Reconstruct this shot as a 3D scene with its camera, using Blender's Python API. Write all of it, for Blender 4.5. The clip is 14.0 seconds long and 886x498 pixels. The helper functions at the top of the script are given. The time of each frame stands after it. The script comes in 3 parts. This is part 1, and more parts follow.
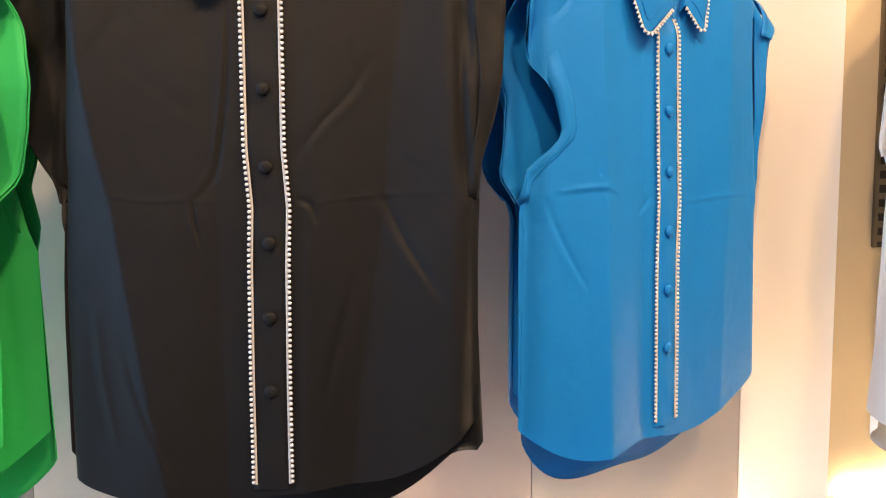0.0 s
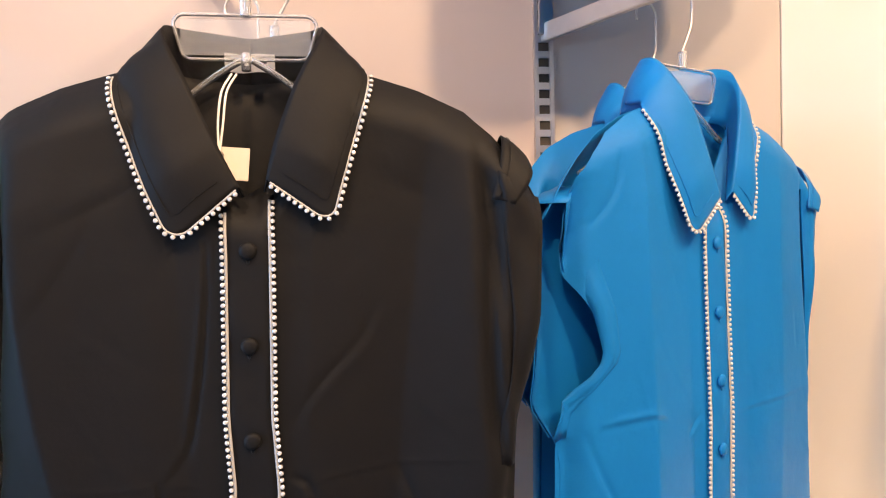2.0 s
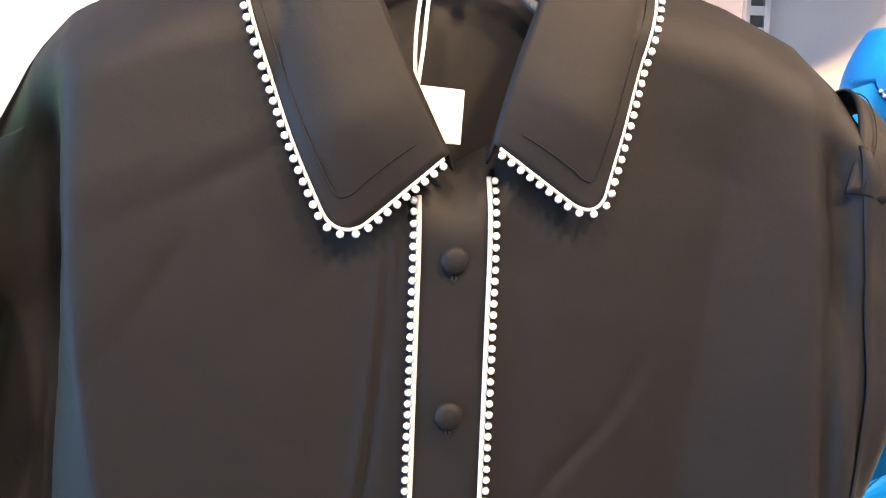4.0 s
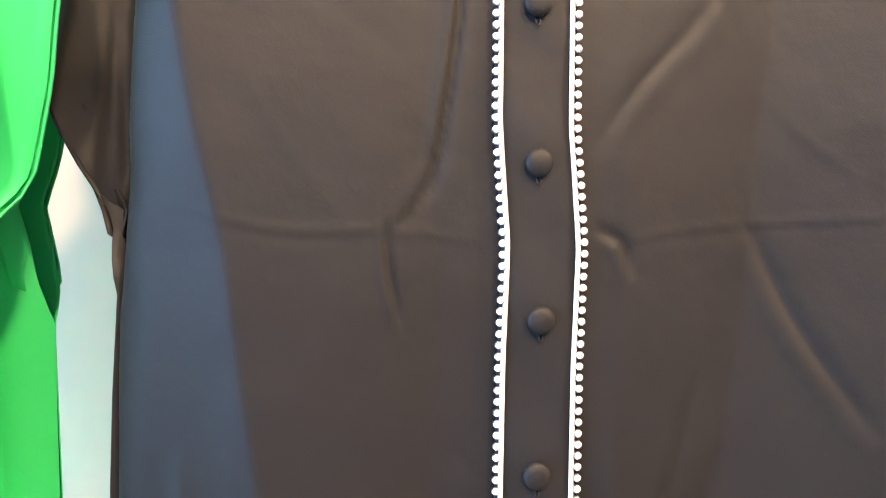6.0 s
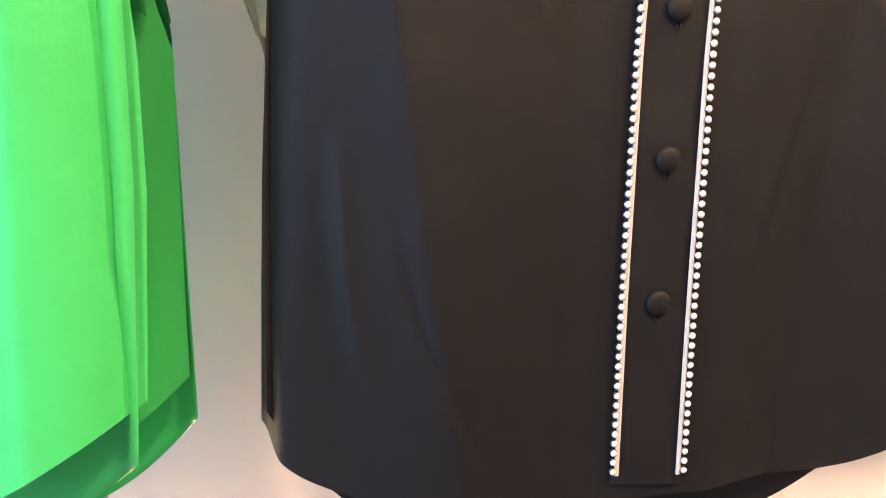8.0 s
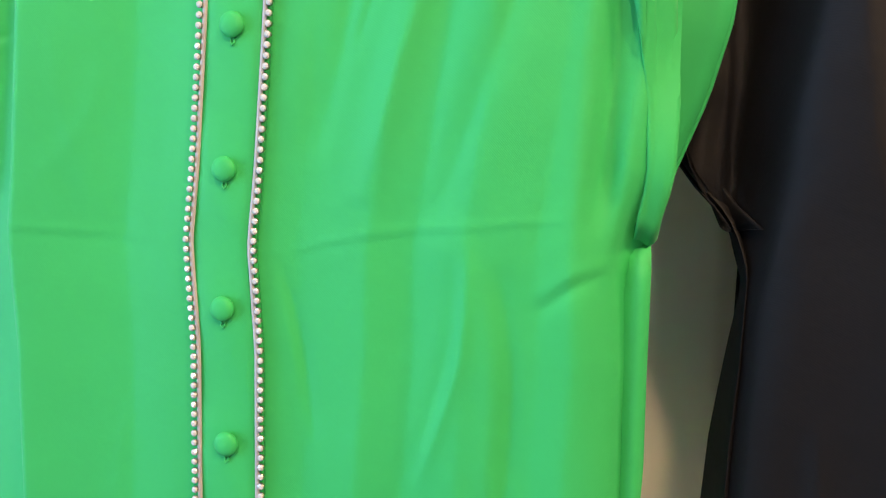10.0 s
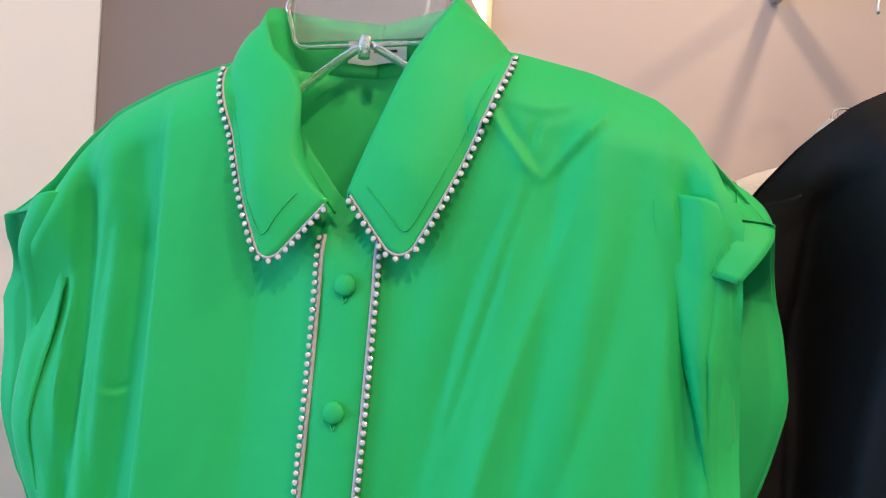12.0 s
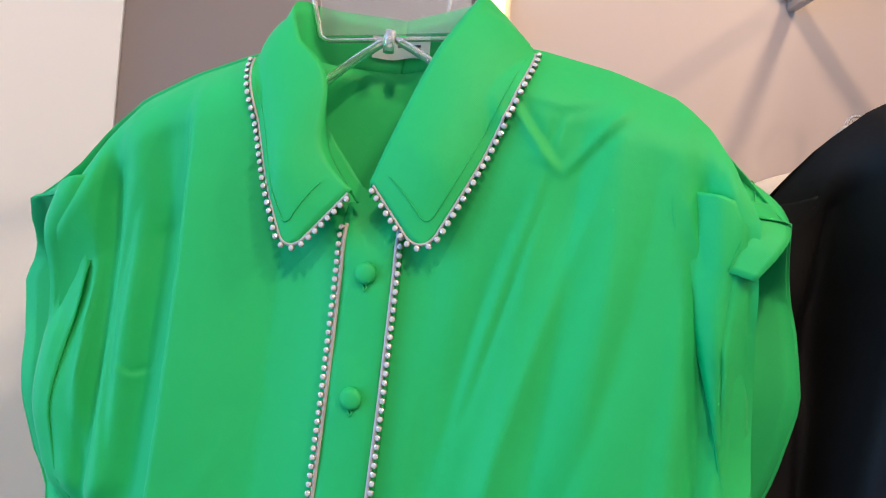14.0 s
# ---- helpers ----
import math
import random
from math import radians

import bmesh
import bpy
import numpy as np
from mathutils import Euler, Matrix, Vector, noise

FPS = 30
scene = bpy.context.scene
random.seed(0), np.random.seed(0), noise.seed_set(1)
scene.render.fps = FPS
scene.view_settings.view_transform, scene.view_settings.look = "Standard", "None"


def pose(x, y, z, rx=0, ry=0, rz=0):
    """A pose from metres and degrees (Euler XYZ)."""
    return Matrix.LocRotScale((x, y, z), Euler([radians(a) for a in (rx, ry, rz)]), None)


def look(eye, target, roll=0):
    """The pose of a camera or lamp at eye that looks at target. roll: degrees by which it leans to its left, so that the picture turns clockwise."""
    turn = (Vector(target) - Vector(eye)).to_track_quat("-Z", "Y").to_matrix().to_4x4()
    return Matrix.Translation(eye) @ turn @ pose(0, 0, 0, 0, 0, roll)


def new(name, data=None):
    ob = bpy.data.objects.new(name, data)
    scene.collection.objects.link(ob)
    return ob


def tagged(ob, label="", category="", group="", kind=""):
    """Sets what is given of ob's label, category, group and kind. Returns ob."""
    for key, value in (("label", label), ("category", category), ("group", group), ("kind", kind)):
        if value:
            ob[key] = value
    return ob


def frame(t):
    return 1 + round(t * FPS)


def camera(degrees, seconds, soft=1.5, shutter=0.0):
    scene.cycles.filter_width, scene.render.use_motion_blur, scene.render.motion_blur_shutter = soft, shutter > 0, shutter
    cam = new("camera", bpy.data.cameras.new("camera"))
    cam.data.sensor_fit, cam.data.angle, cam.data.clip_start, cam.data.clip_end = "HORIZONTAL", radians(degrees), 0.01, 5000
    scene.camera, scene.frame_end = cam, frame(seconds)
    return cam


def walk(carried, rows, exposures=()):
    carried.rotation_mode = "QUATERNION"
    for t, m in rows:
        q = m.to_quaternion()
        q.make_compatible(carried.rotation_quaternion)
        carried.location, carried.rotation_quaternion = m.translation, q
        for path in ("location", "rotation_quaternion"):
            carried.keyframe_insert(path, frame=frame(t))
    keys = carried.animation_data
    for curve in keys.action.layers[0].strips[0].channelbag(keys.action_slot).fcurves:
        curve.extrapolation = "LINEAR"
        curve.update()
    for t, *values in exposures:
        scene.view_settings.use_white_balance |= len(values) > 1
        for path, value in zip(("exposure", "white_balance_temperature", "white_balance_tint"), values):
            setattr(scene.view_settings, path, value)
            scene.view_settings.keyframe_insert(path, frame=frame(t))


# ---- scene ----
cam = camera(64.47, 14.0, soft=1.15)
PATH = [
    (0, (0.0988, -0.8062, 1.2104), (0.2199, 0.1819, 1.1158), -0.79),
    (0.5, (0.1118, -0.7990, 1.2338), (0.2621, 0.1868, 1.1583), 0.09),
    (1, (0.1159, -0.7885, 1.2622), (0.2710, 0.1979, 1.2066), 0.18),
    (1.5, (0.1130, -0.7319, 1.3022), (0.2689, 0.2557, 1.2844), -0.12),
    (2, (0.0777, -0.6462, 1.4141), (0.2294, 0.3419, 1.3874), -1.37),
    (2.2, (0.0542, -0.6430, 1.4747), (0.2021, 0.3454, 1.4398), -0.75),
    (4.3, (-0.0546, -0.3299, 1.4116), (0.0496, 0.6616, 1.3336), 1.46),
    (4.5, (-0.0609, -0.3126, 1.3641), (0.0443, 0.6804, 1.3097), 1.18),
    (5, (-0.0654, -0.3392, 1.3076), (0.0554, 0.6535, 1.2978), 0.75),
    (5.5, (-0.0793, -0.3697, 1.2612), (0.0434, 0.6227, 1.2501), -0.23),
    (6, (-0.0980, -0.3736, 1.1966), (0.0259, 0.6181, 1.1630), -0.30),
    (6.5, (-0.1017, -0.3765, 1.1492), (0.0197, 0.6132, 1.0744), -0.30),
    (7, (-0.1057, -0.3815, 1.0986), (0.0160, 0.6052, 0.9911), -0.47),
    (7.5, (-0.1336, -0.3918, 1.0703), (-0.0137, 0.5921, 0.9377), 0.50),
    (7.7, (-0.1578, -0.3920, 1.0667), (-0.0042, 0.5850, 0.9191), 0.30),
    (9.8, (-0.3809, -0.4094, 1.1721), (-0.3874, 0.5865, 1.0827), 0.64),
    (10, (-0.4116, -0.4162, 1.2155), (-0.4338, 0.5797, 1.1283), 1.08),
    (10.5, (-0.4379, -0.4289, 1.3286), (-0.4896, 0.5680, 1.2702), 2.15),
    (11, (-0.4352, -0.4432, 1.3911), (-0.4950, 0.5550, 1.3882), 2.18),
    (11.5, (-0.4417, -0.4506, 1.3938), (-0.5051, 0.5470, 1.4218), 1.91),
    (12, (-0.4487, -0.4612, 1.3985), (-0.5126, 0.5357, 1.4452), 2.03),
    (12.5, (-0.4550, -0.4614, 1.3958), (-0.5217, 0.5347, 1.4531), 2.57),
    (13, (-0.4615, -0.4637, 1.3947), (-0.5304, 0.5325, 1.4477), 3.03),
    (13.5, (-0.4638, -0.4672, 1.3903), (-0.5368, 0.5286, 1.4445), 3.32),
    (14, (-0.4577, -0.4693, 1.3886), (-0.5291, 0.5268, 1.4413), 3.55),
]
EXPOSURES = [(0.0, -0.24, 6150, 10), (2.2, -0.40, 5950, 12), (4.3, 1.10, 5550, 9), (5.0, 1.60, 5250, 6), (6.0, 1.43, 5850, 10), (6.5, 1.25, 6300, 13), (7.0, 0.90, 6300, 15), (7.7, 0.50, 6400, 16),
             (8.8, -0.1, 6350, 15), (9.8, -0.32, 6250, 14), (10.5, -1.02, 6150, 10), (11.0, -1.02, 5650, 10), (14.0, -0.98, 5450, 11)]
walk(cam, [(t, look(eye, target, roll)) for t, eye, target, roll in PATH], EXPOSURES)

# ---- light ----
world = bpy.data.worlds.new("shop_world")
scene.world = world
world.use_nodes = True
world.node_tree.nodes["Background"].inputs[0].default_value = (0.75, 0.86, 1.0, 1)
world.node_tree.nodes["Background"].inputs[1].default_value = 0.16


def area_lamp(name, eye, target, size, size_y, watts, colour):
    data = bpy.data.lights.new(name, "AREA")
    data.shape, data.size, data.size_y, data.energy, data.color = "RECTANGLE", size, size_y, watts, colour
    ob = new(name, data)
    ob.matrix_world = look(eye, target)
    return ob


# daylight through the shop front, and the warm ceiling downlights
area_lamp("shopfront_daylight", (-2.95, -1.0, 1.45), (0.0, -0.5, 1.3), 1.7, 2.3, 135, (0.40, 0.66, 1.0))
SPOTS = [(1.7, -0.9), (0.7, -1.6), (-0.4, -1.7)]
for sx, sy in SPOTS:
    area_lamp("ceiling_downlight", (sx, sy, 2.93), (sx * 0.6, 0.3, 1.2), 0.16, 0.16, 59, (1.0, 0.64, 0.34))

# ---- materials ----


def material(name):
    m = bpy.data.materials.new(name)
    m.use_nodes = True
    return m, m.node_tree.nodes, m.node_tree.links, m.node_tree.nodes["Principled BSDF"]


def textured(name, colour, other, rough, scale=6.0, fine=300.0, bump=0.1, metal=0.0, sheen=0.0, spec=0.5):
    """A surface whose colour drifts between two tones, with a fine grain in its relief."""
    m, nodes, links, bsdf = material(name)
    tex = nodes.new("ShaderNodeTexCoord")
    big = nodes.new("ShaderNodeTexNoise")
    big.inputs["Scale"].default_value, big.inputs["Detail"].default_value = scale, 5
    mix = nodes.new("ShaderNodeMix")
    mix.data_type = "RGBA"
    mix.inputs[6].default_value, mix.inputs[7].default_value = (*colour, 1), (*other, 1)
    grain = nodes.new("ShaderNodeTexNoise")
    grain.inputs["Scale"].default_value, grain.inputs["Detail"].default_value = fine, 2
    bmp = nodes.new("ShaderNodeBump")
    bmp.inputs["Strength"].default_value, bmp.inputs["Distance"].default_value = bump, 0.0006
    links.new(tex.outputs["Object"], big.inputs["Vector"])
    links.new(tex.outputs["Object"], grain.inputs["Vector"])
    links.new(big.outputs["Fac"], mix.inputs[0])
    links.new(mix.outputs[2], bsdf.inputs["Base Color"])
    links.new(grain.outputs["Fac"], bmp.inputs["Height"])
    links.new(bmp.outputs["Normal"], bsdf.inputs["Normal"])
    bsdf.inputs["Roughness"].default_value = rough
    bsdf.inputs["Metallic"].default_value = metal
    bsdf.inputs["Specular IOR Level"].default_value = spec
    if sheen:
        bsdf.inputs["Sheen Weight"].default_value = sheen
        bsdf.inputs["Sheen Roughness"].default_value = 0.4
    return m


def fabric(name, colour, other, rough=0.5, sheen=0.15, spec=0.4):
    """Satin-back crepe: a tone that drifts softly, fine twill relief and soft puckers."""
    m, nodes, links, bsdf = material(name)
    tex = nodes.new("ShaderNodeTexCoord")
    big = nodes.new("ShaderNodeTexNoise")
    big.inputs["Scale"].default_value, big.inputs["Detail"].default_value = 9, 4
    mix = nodes.new("ShaderNodeMix")
    mix.data_type = "RGBA"
    mix.inputs[6].default_value, mix.inputs[7].default_value = (*colour, 1), (*other, 1)
    weave = nodes.new("ShaderNodeTexWave")
    weave.bands_direction = "DIAGONAL"
    weave.inputs["Scale"].default_value, weave.inputs["Distortion"].default_value = 420, 1.5
    bump = nodes.new("ShaderNodeBump")
    bump.inputs["Strength"].default_value, bump.inputs["Distance"].default_value = 0.08, 0.0003
    pucker = nodes.new("ShaderNodeTexNoise")
    pucker.inputs["Scale"].default_value, pucker.inputs["Detail"].default_value = 22, 7
    soft = nodes.new("ShaderNodeBump")
    soft.inputs["Strength"].default_value, soft.inputs["Distance"].default_value = 0.45, 0.0035
    for n in (big, weave, pucker):
        links.new(tex.outputs["Object"], n.inputs["Vector"])
    links.new(big.outputs["Fac"], mix.inputs[0])
    links.new(mix.outputs[2], bsdf.inputs["Base Color"])
    links.new(pucker.outputs["Fac"], soft.inputs["Height"])
    links.new(soft.outputs["Normal"], bump.inputs["Normal"])
    links.new(weave.outputs["Fac"], bump.inputs["Height"])
    links.new(bump.outputs["Normal"], bsdf.inputs["Normal"])
    bsdf.inputs["Roughness"].default_value = rough
    bsdf.inputs["Specular IOR Level"].default_value = spec
    bsdf.inputs["Sheen Weight"].default_value = sheen
    bsdf.inputs["Sheen Roughness"].default_value = 0.35
    return m


def clear_plastic(name):
    m, nodes, links, bsdf = material(name)
    bsdf.inputs["Base Color"].default_value = (0.95, 0.96, 0.97, 1)
    bsdf.inputs["Transmission Weight"].default_value = 0.88
    bsdf.inputs["IOR"].default_value = 1.45
    bsdf.inputs["Roughness"].default_value = 0.06
    return m


def glow(name, colour, strength):
    m, nodes, links, bsdf = material(name)
    bsdf.inputs["Base Color"].default_value = (*colour, 1)
    bsdf.inputs["Emission Color"].default_value = (*colour, 1)
    bsdf.inputs["Emission Strength"].default_value = strength
    return m


BLACK = fabric("black_crepe", (0.0052, 0.0050, 0.0053), (0.0066, 0.0063, 0.0066), 0.6, 0.02, 0.18)
GREEN = fabric("green_crepe", (0.036, 0.42, 0.108), (0.045, 0.48, 0.126), 0.55, 0.05, 0.2)
BLUE = fabric("blue_crepe", (0.006, 0.150, 0.47), (0.008, 0.172, 0.53), 0.55, 0.03, 0.2)
WHITE = fabric("white_cotton", (0.80, 0.80, 0.80), (0.85, 0.84, 0.83), 0.7)
CREAM = fabric("cream_voile", (0.74, 0.69, 0.62), (0.79, 0.74, 0.67), 0.7)
CREAM.node_tree.nodes["Principled BSDF"].inputs["Transmission Weight"].default_value = 0.35  # thin voile lets light through
WALL = textured("cream_laminate", (0.47, 0.385, 0.345), (0.52, 0.43, 0.385), 0.42, 1.2, 120, 0.05)
# wall tone set bay by bay: darker brown at left, greyer at right
WALL_BROWN = textured("brown_wall_tone", (0.21, 0.165, 0.135), (0.24, 0.19, 0.16), 0.42, 1.2, 120, 0.05)
WALL_GREY = textured("grey_wall_tone", (0.42, 0.38, 0.35), (0.46, 0.42, 0.39), 0.42, 1.2, 120, 0.05)
RETURN = textured("cream_return_paint", (0.80, 0.72, 0.62), (0.84, 0.76, 0.66), 0.5, 1.5, 200, 0.05)
# white paint with the blue cast of daylight mixed into its colour
PALE = textured("daylit_white_paint", (0.68, 0.73, 0.84), (0.72, 0.77, 0.88), 0.5, 1.5, 200, 0.05)
BEIGE = textured("beige_laminate", (0.50, 0.40, 0.26), (0.54, 0.44, 0.29), 0.5, 2.0, 200, 0.05)
FLOOR = textured("grey_floor_tile", (0.16, 0.15, 0.15), (0.22, 0.21, 0.20), 0.3, 3, 90, 0.05)
CEILING = textured("ceiling_paint", (0.78, 0.77, 0.75), (0.82, 0.81, 0.79), 0.8, 2, 200, 0.05)
STEEL = textured("brushed_steel", (0.55, 0.53, 0.51), (0.68, 0.66, 0.63), 0.3, 30, 600, 0.1, 1.0)
BRONZE = textured("dull_metal_slots", (0.20, 0.17, 0.13), (0.30, 0.26, 0.20), 0.35, 30, 600, 0.1, 1.0)
DARK = textured("slot_shadow", (0.03, 0.025, 0.02), (0.05, 0.04, 0.03), 0.7)
CARD = textured("cream_card", (0.62, 0.53, 0.42), (0.66, 0.57, 0.46), 0.7, 20, 400, 0.1)
TAPE = textured("silver_tape", (0.36, 0.35, 0.335), (0.46, 0.45, 0.43), 0.45, 200, 900, 0.3)
STONE = textured("clear_stone", (0.66, 0.65, 0.64), (0.85, 0.84, 0.83), 0.14, 300, 900, 0.05, 0.3)
CUP = textured("stone_cup_metal", (0.30, 0.27, 0.24), (0.42, 0.38, 0.34), 0.3, 300, 900, 0.05, 0.9)
LABEL = textured("label_satin", (0.82, 0.80, 0.78), (0.88, 0.86, 0.84), 0.6, 60, 700, 0.1)
INK = textured("label_ink", (0.03, 0.03, 0.04), (0.05, 0.05, 0.06), 0.7)
STRING = textured("cotton_string", (0.80, 0.76, 0.70), (0.86, 0.82, 0.76), 0.8, 200, 900, 0.3)
PLASTIC = clear_plastic("clear_hanger_plastic")
LED = glow("warm_led_strip", (1.0, 0.74, 0.45), 130)

# ---- mesh helpers ----


def mesh_object(name, verts, faces, mat, smooth=True):
    me = bpy.data.meshes.new(name)
    me.from_pydata([tuple(v) for v in verts], [], faces)
    me.update()
    if smooth:
        me.polygons.foreach_set("use_smooth", [True] * len(me.polygons))
    me.materials.append(mat)
    return new(name, me)


def part(name, data, mat, parent, label="", smooth=True, thick=0.0):
    """One mesh object under a thing or a part; data is (verts, faces) or a bmesh."""
    if isinstance(data, bmesh.types.BMesh):
        me = bpy.data.meshes.new(name)
        data.to_mesh(me)
        data.free()
        me.materials.append(mat)
        if smooth:
            me.polygons.foreach_set("use_smooth", [True] * len(me.polygons))
        ob = new(name, me)
    else:
        ob = mesh_object(name, data[0], data[1], mat, smooth)
    if parent is not None:
        ob.parent = parent
    if label:
        tagged(ob, label)
    if thick:
        mod = ob.modifiers.new("thickness", "SOLIDIFY")
        mod.thickness, mod.offset = thick, 0.0
    return ob


def grid_faces(rows, cols, closed=False):
    n = cols if closed else cols - 1
    return [(r * cols + c, r * cols + (c + 1) % cols, (r + 1) * cols + (c + 1) % cols, (r + 1) * cols + c)
            for r in range(rows - 1) for c in range(n)]


def box(x0, x1, y0, y1, z0, z1, bevel=0.0):
    bm = bmesh.new()
    bmesh.ops.create_cube(bm, size=1.0)
    for v in bm.verts:
        v.co = Vector(((x0 + x1) / 2 + v.co.x * (x1 - x0), (y0 + y1) / 2 + v.co.y * (y1 - y0), (z0 + z1) / 2 + v.co.z * (z1 - z0)))
    if bevel:
        bmesh.ops.bevel(bm, geom=bm.edges[:], offset=bevel, segments=2, affect="EDGES")
    return bm


def tube(points, radius, sides=8, closed=False, flat=1.0):
    """A rod along a line of points."""
    pts = [Vector(p) for p in points]
    n, verts = len(pts), []
    ref = Vector((0, 1, 0))
    for i, p in enumerate(pts):
        a = pts[(i - 1) % n] if (closed or i) else p
        b = pts[(i + 1) % n] if (closed or i < n - 1) else p
        way = (b - a).normalized()
        side = way.cross(ref)
        side = side.normalized() if side.length > 1e-4 else Vector((1, 0, 0))
        up = side.cross(way)
        for k in range(sides):
            w = 2 * math.pi * k / sides
            verts.append(p + radius * (math.cos(w) * side + flat * math.sin(w) * up))
    faces = grid_faces(n, sides, True)
    if closed:
        faces += [((n - 1) * sides + k, (n - 1) * sides + (k + 1) % sides, (k + 1) % sides, k) for k in range(sides)]
    else:
        faces += [tuple(range(sides))[::-1], tuple((n - 1) * sides + k for k in range(sides))]
    return verts, faces


def curve_points(keys, n):
    """n points on a smooth line through the keys, evenly spaced in length."""
    k = np.array(keys, float)
    ext = np.vstack([2 * k[0] - k[1], k, 2 * k[-1] - k[-2]])
    out = []
    for i in range(1, len(ext) - 2):
        for s in np.linspace(0, 1, 24, endpoint=False):
            a, b, c, d = ext[i - 1], ext[i], ext[i + 1], ext[i + 2]
            out.append(0.5 * (2 * b + (c - a) * s + (2 * a - 5 * b + 4 * c - d) * s * s + (3 * b - a - 3 * c + d) * s**3))
    out = np.array(out + [k[-1]])
    run = np.r_[0, np.cumsum(np.linalg.norm(np.diff(out, axis=0), axis=1))]
    return np.stack([np.interp(np.linspace(0, run[-1], n), run, out[:, j]) for j in range(k.shape[1])], 1)


# ---- the shop's shell ----
WALL_Y = 0.45


def structure(name, bm, mat, label):
    return tagged(part(name, bm, mat, None, smooth=False), label, kind="structure")


structure("floor", box(-3.1, 3.1, -3.6, 0.6, -0.1, 0.0), FLOOR, "dark grey polished shop floor")
structure("ceiling", box(-3.1, 3.1, -3.6, 0.6, 3.0, 3.1), CEILING, "white painted shop ceiling")
structure("wall_north", box(-0.47, 0.415, WALL_Y, 0.6, 0.0, 3.0), WALL, "pinkish cream laminate display wall")
structure("wall_north_4", box(-0.985, -0.4715, WALL_Y + 0.001, 0.6, 0.0, 3.0), WALL_BROWN, "darker brown wall panel behind the green blouse")
structure("wall_north_5", box(0.4165, 0.832, WALL_Y + 0.001, 0.6, 0.0, 3.0), WALL_GREY, "greyer wall panel behind the blue blouses")


def prism(points, z0, z1):
    bm = bmesh.new()
    low = [bm.verts.new((x, y, z0)) for x, y in points]
    top = [bm.verts.new((x, y, z1)) for x, y in points]
    n = len(points)
    for i in range(n):
        bm.faces.new((low[i], low[(i + 1) % n], top[(i + 1) % n], top[i]))
    bm.faces.new(low[::-1])
    bm.faces.new(top)
    bmesh.ops.recalc_face_normals(bm, faces=bm.faces)
    return bm


structure("wall_return_1", prism([(0.8335, 0.6), (0.8335, 0.448), (0.938, 0.333), (0.938, 0.6)], 0, 3.0), RETURN, "bright cream painted wall return")
structure("wall_north_2", box(0.9395, 3.1, 0.335, 0.6, 0.0, 3.0), BEIGE, "beige laminate wall panel beside the return")
structure("wall_return_2", prism([(-0.9865, 0.6), (-0.9865, 0.448), (-1.10, 0.33), (-1.10, 0.6)], 0, 3.0), PALE, "white painted wall return")
structure("wall_north_3", box(-3.1, -1.1015, 0.332, 0.6, 0.0, 3.0), PALE, "white painted wall panel")
structure("wall_east", box(3.1, 3.25, -3.6, 0.6, 0.0, 3.0), CEILING, "white painted side wall")
structure("wall_south", box(-3.1, 3.25, -3.75, -3.6, 0.0, 3.0), CEILING, "white painted rear wall")
structure("wall_west_1", box(-3.25, -3.1, -3.75, -2.0, 0.0, 3.0), CEILING, "white painted wall beside the shop front")
structure("wall_west_2", box(-3.25, -3.1, -0.05, 0.6, 0.0, 3.0), CEILING, "white painted wall beside the shop front")
structure("wall_west_3", box(-3.25, -3.1, -2.0, -0.05, 2.7, 3.0), CEILING, "white painted lintel over the shop front")
structure("ledge_1", box(0.94, 3.1, 0.10, 0.334, 0.59, 0.63, 0.004), BEIGE, "beige lit ledge along the wall panel")
structure("ledge_2", box(-0.98, 0.82, 0.20, 0.449, 0.44, 0.48, 0.004), RETURN, "cream lit ledge below the hanging blouses")


def led_strip(x0, x1, y, z):
    ob = part("led_strip", box(x0, x1, y - 0.008, y, z, z + 0.012), LED, None, smooth=False)
    return tagged(ob, "warm white glowing light strip along a wall ledge", "light strip")


led_strip(0.96, 3.0, 0.328, 0.631)
led_strip(-0.95, 0.80, 0.443, 0.481)


def upright(x, y, z0, z1, mat, label):
    """A slotted shelving upright let into a panel joint."""
    thing = tagged(new("slotted_upright"), label, "upright", "slotted uprights")
    thing.location = (x, y, 0)
    part("channel", box(-0.016, -0.009, -0.008, 0.0, z0, z1, 0.001), mat, thing, smooth=False)
    part("channel", box(0.009, 0.016, -0.008, 0.0, z0, z1, 0.001), mat, thing, smooth=False)
    part("backing", box(-0.009, 0.009, -0.003, -0.001, z0, z1), DARK, thing, smooth=False)
    bm = bmesh.new()
    z = z0 + 0.01
    while z < z1 - 0.02:
        for v in (box(-0.009, 0.009, -0.006, -0.0031, z, z + 0.011),):
            me = bpy.data.meshes.new("tmp")
            v.to_mesh(me)
            v.free()
            bm.from_mesh(me)
            bpy.data.meshes.remove(me)
        z += 0.025
    part("slot_web", bm, mat, thing, smooth=False)
    return thing


upright(-0.47, WALL_Y, 1.705, 2.9, BRONZE, "dark slotted metal upright in the wall behind the green blouse")
upright(-0.092, WALL_Y, 1.785, 2.9, STEEL, "slotted metal upright in the wall behind the black blouse")
upright(0.415, WALL_Y, 1.40, 2.9, STEEL, "slotted metal upright in the wall behind the blue blouses")
upright(1.02, 0.335, 1.085, 2.9, BRONZE, "dark slotted metal upright ending above the lit ledge")


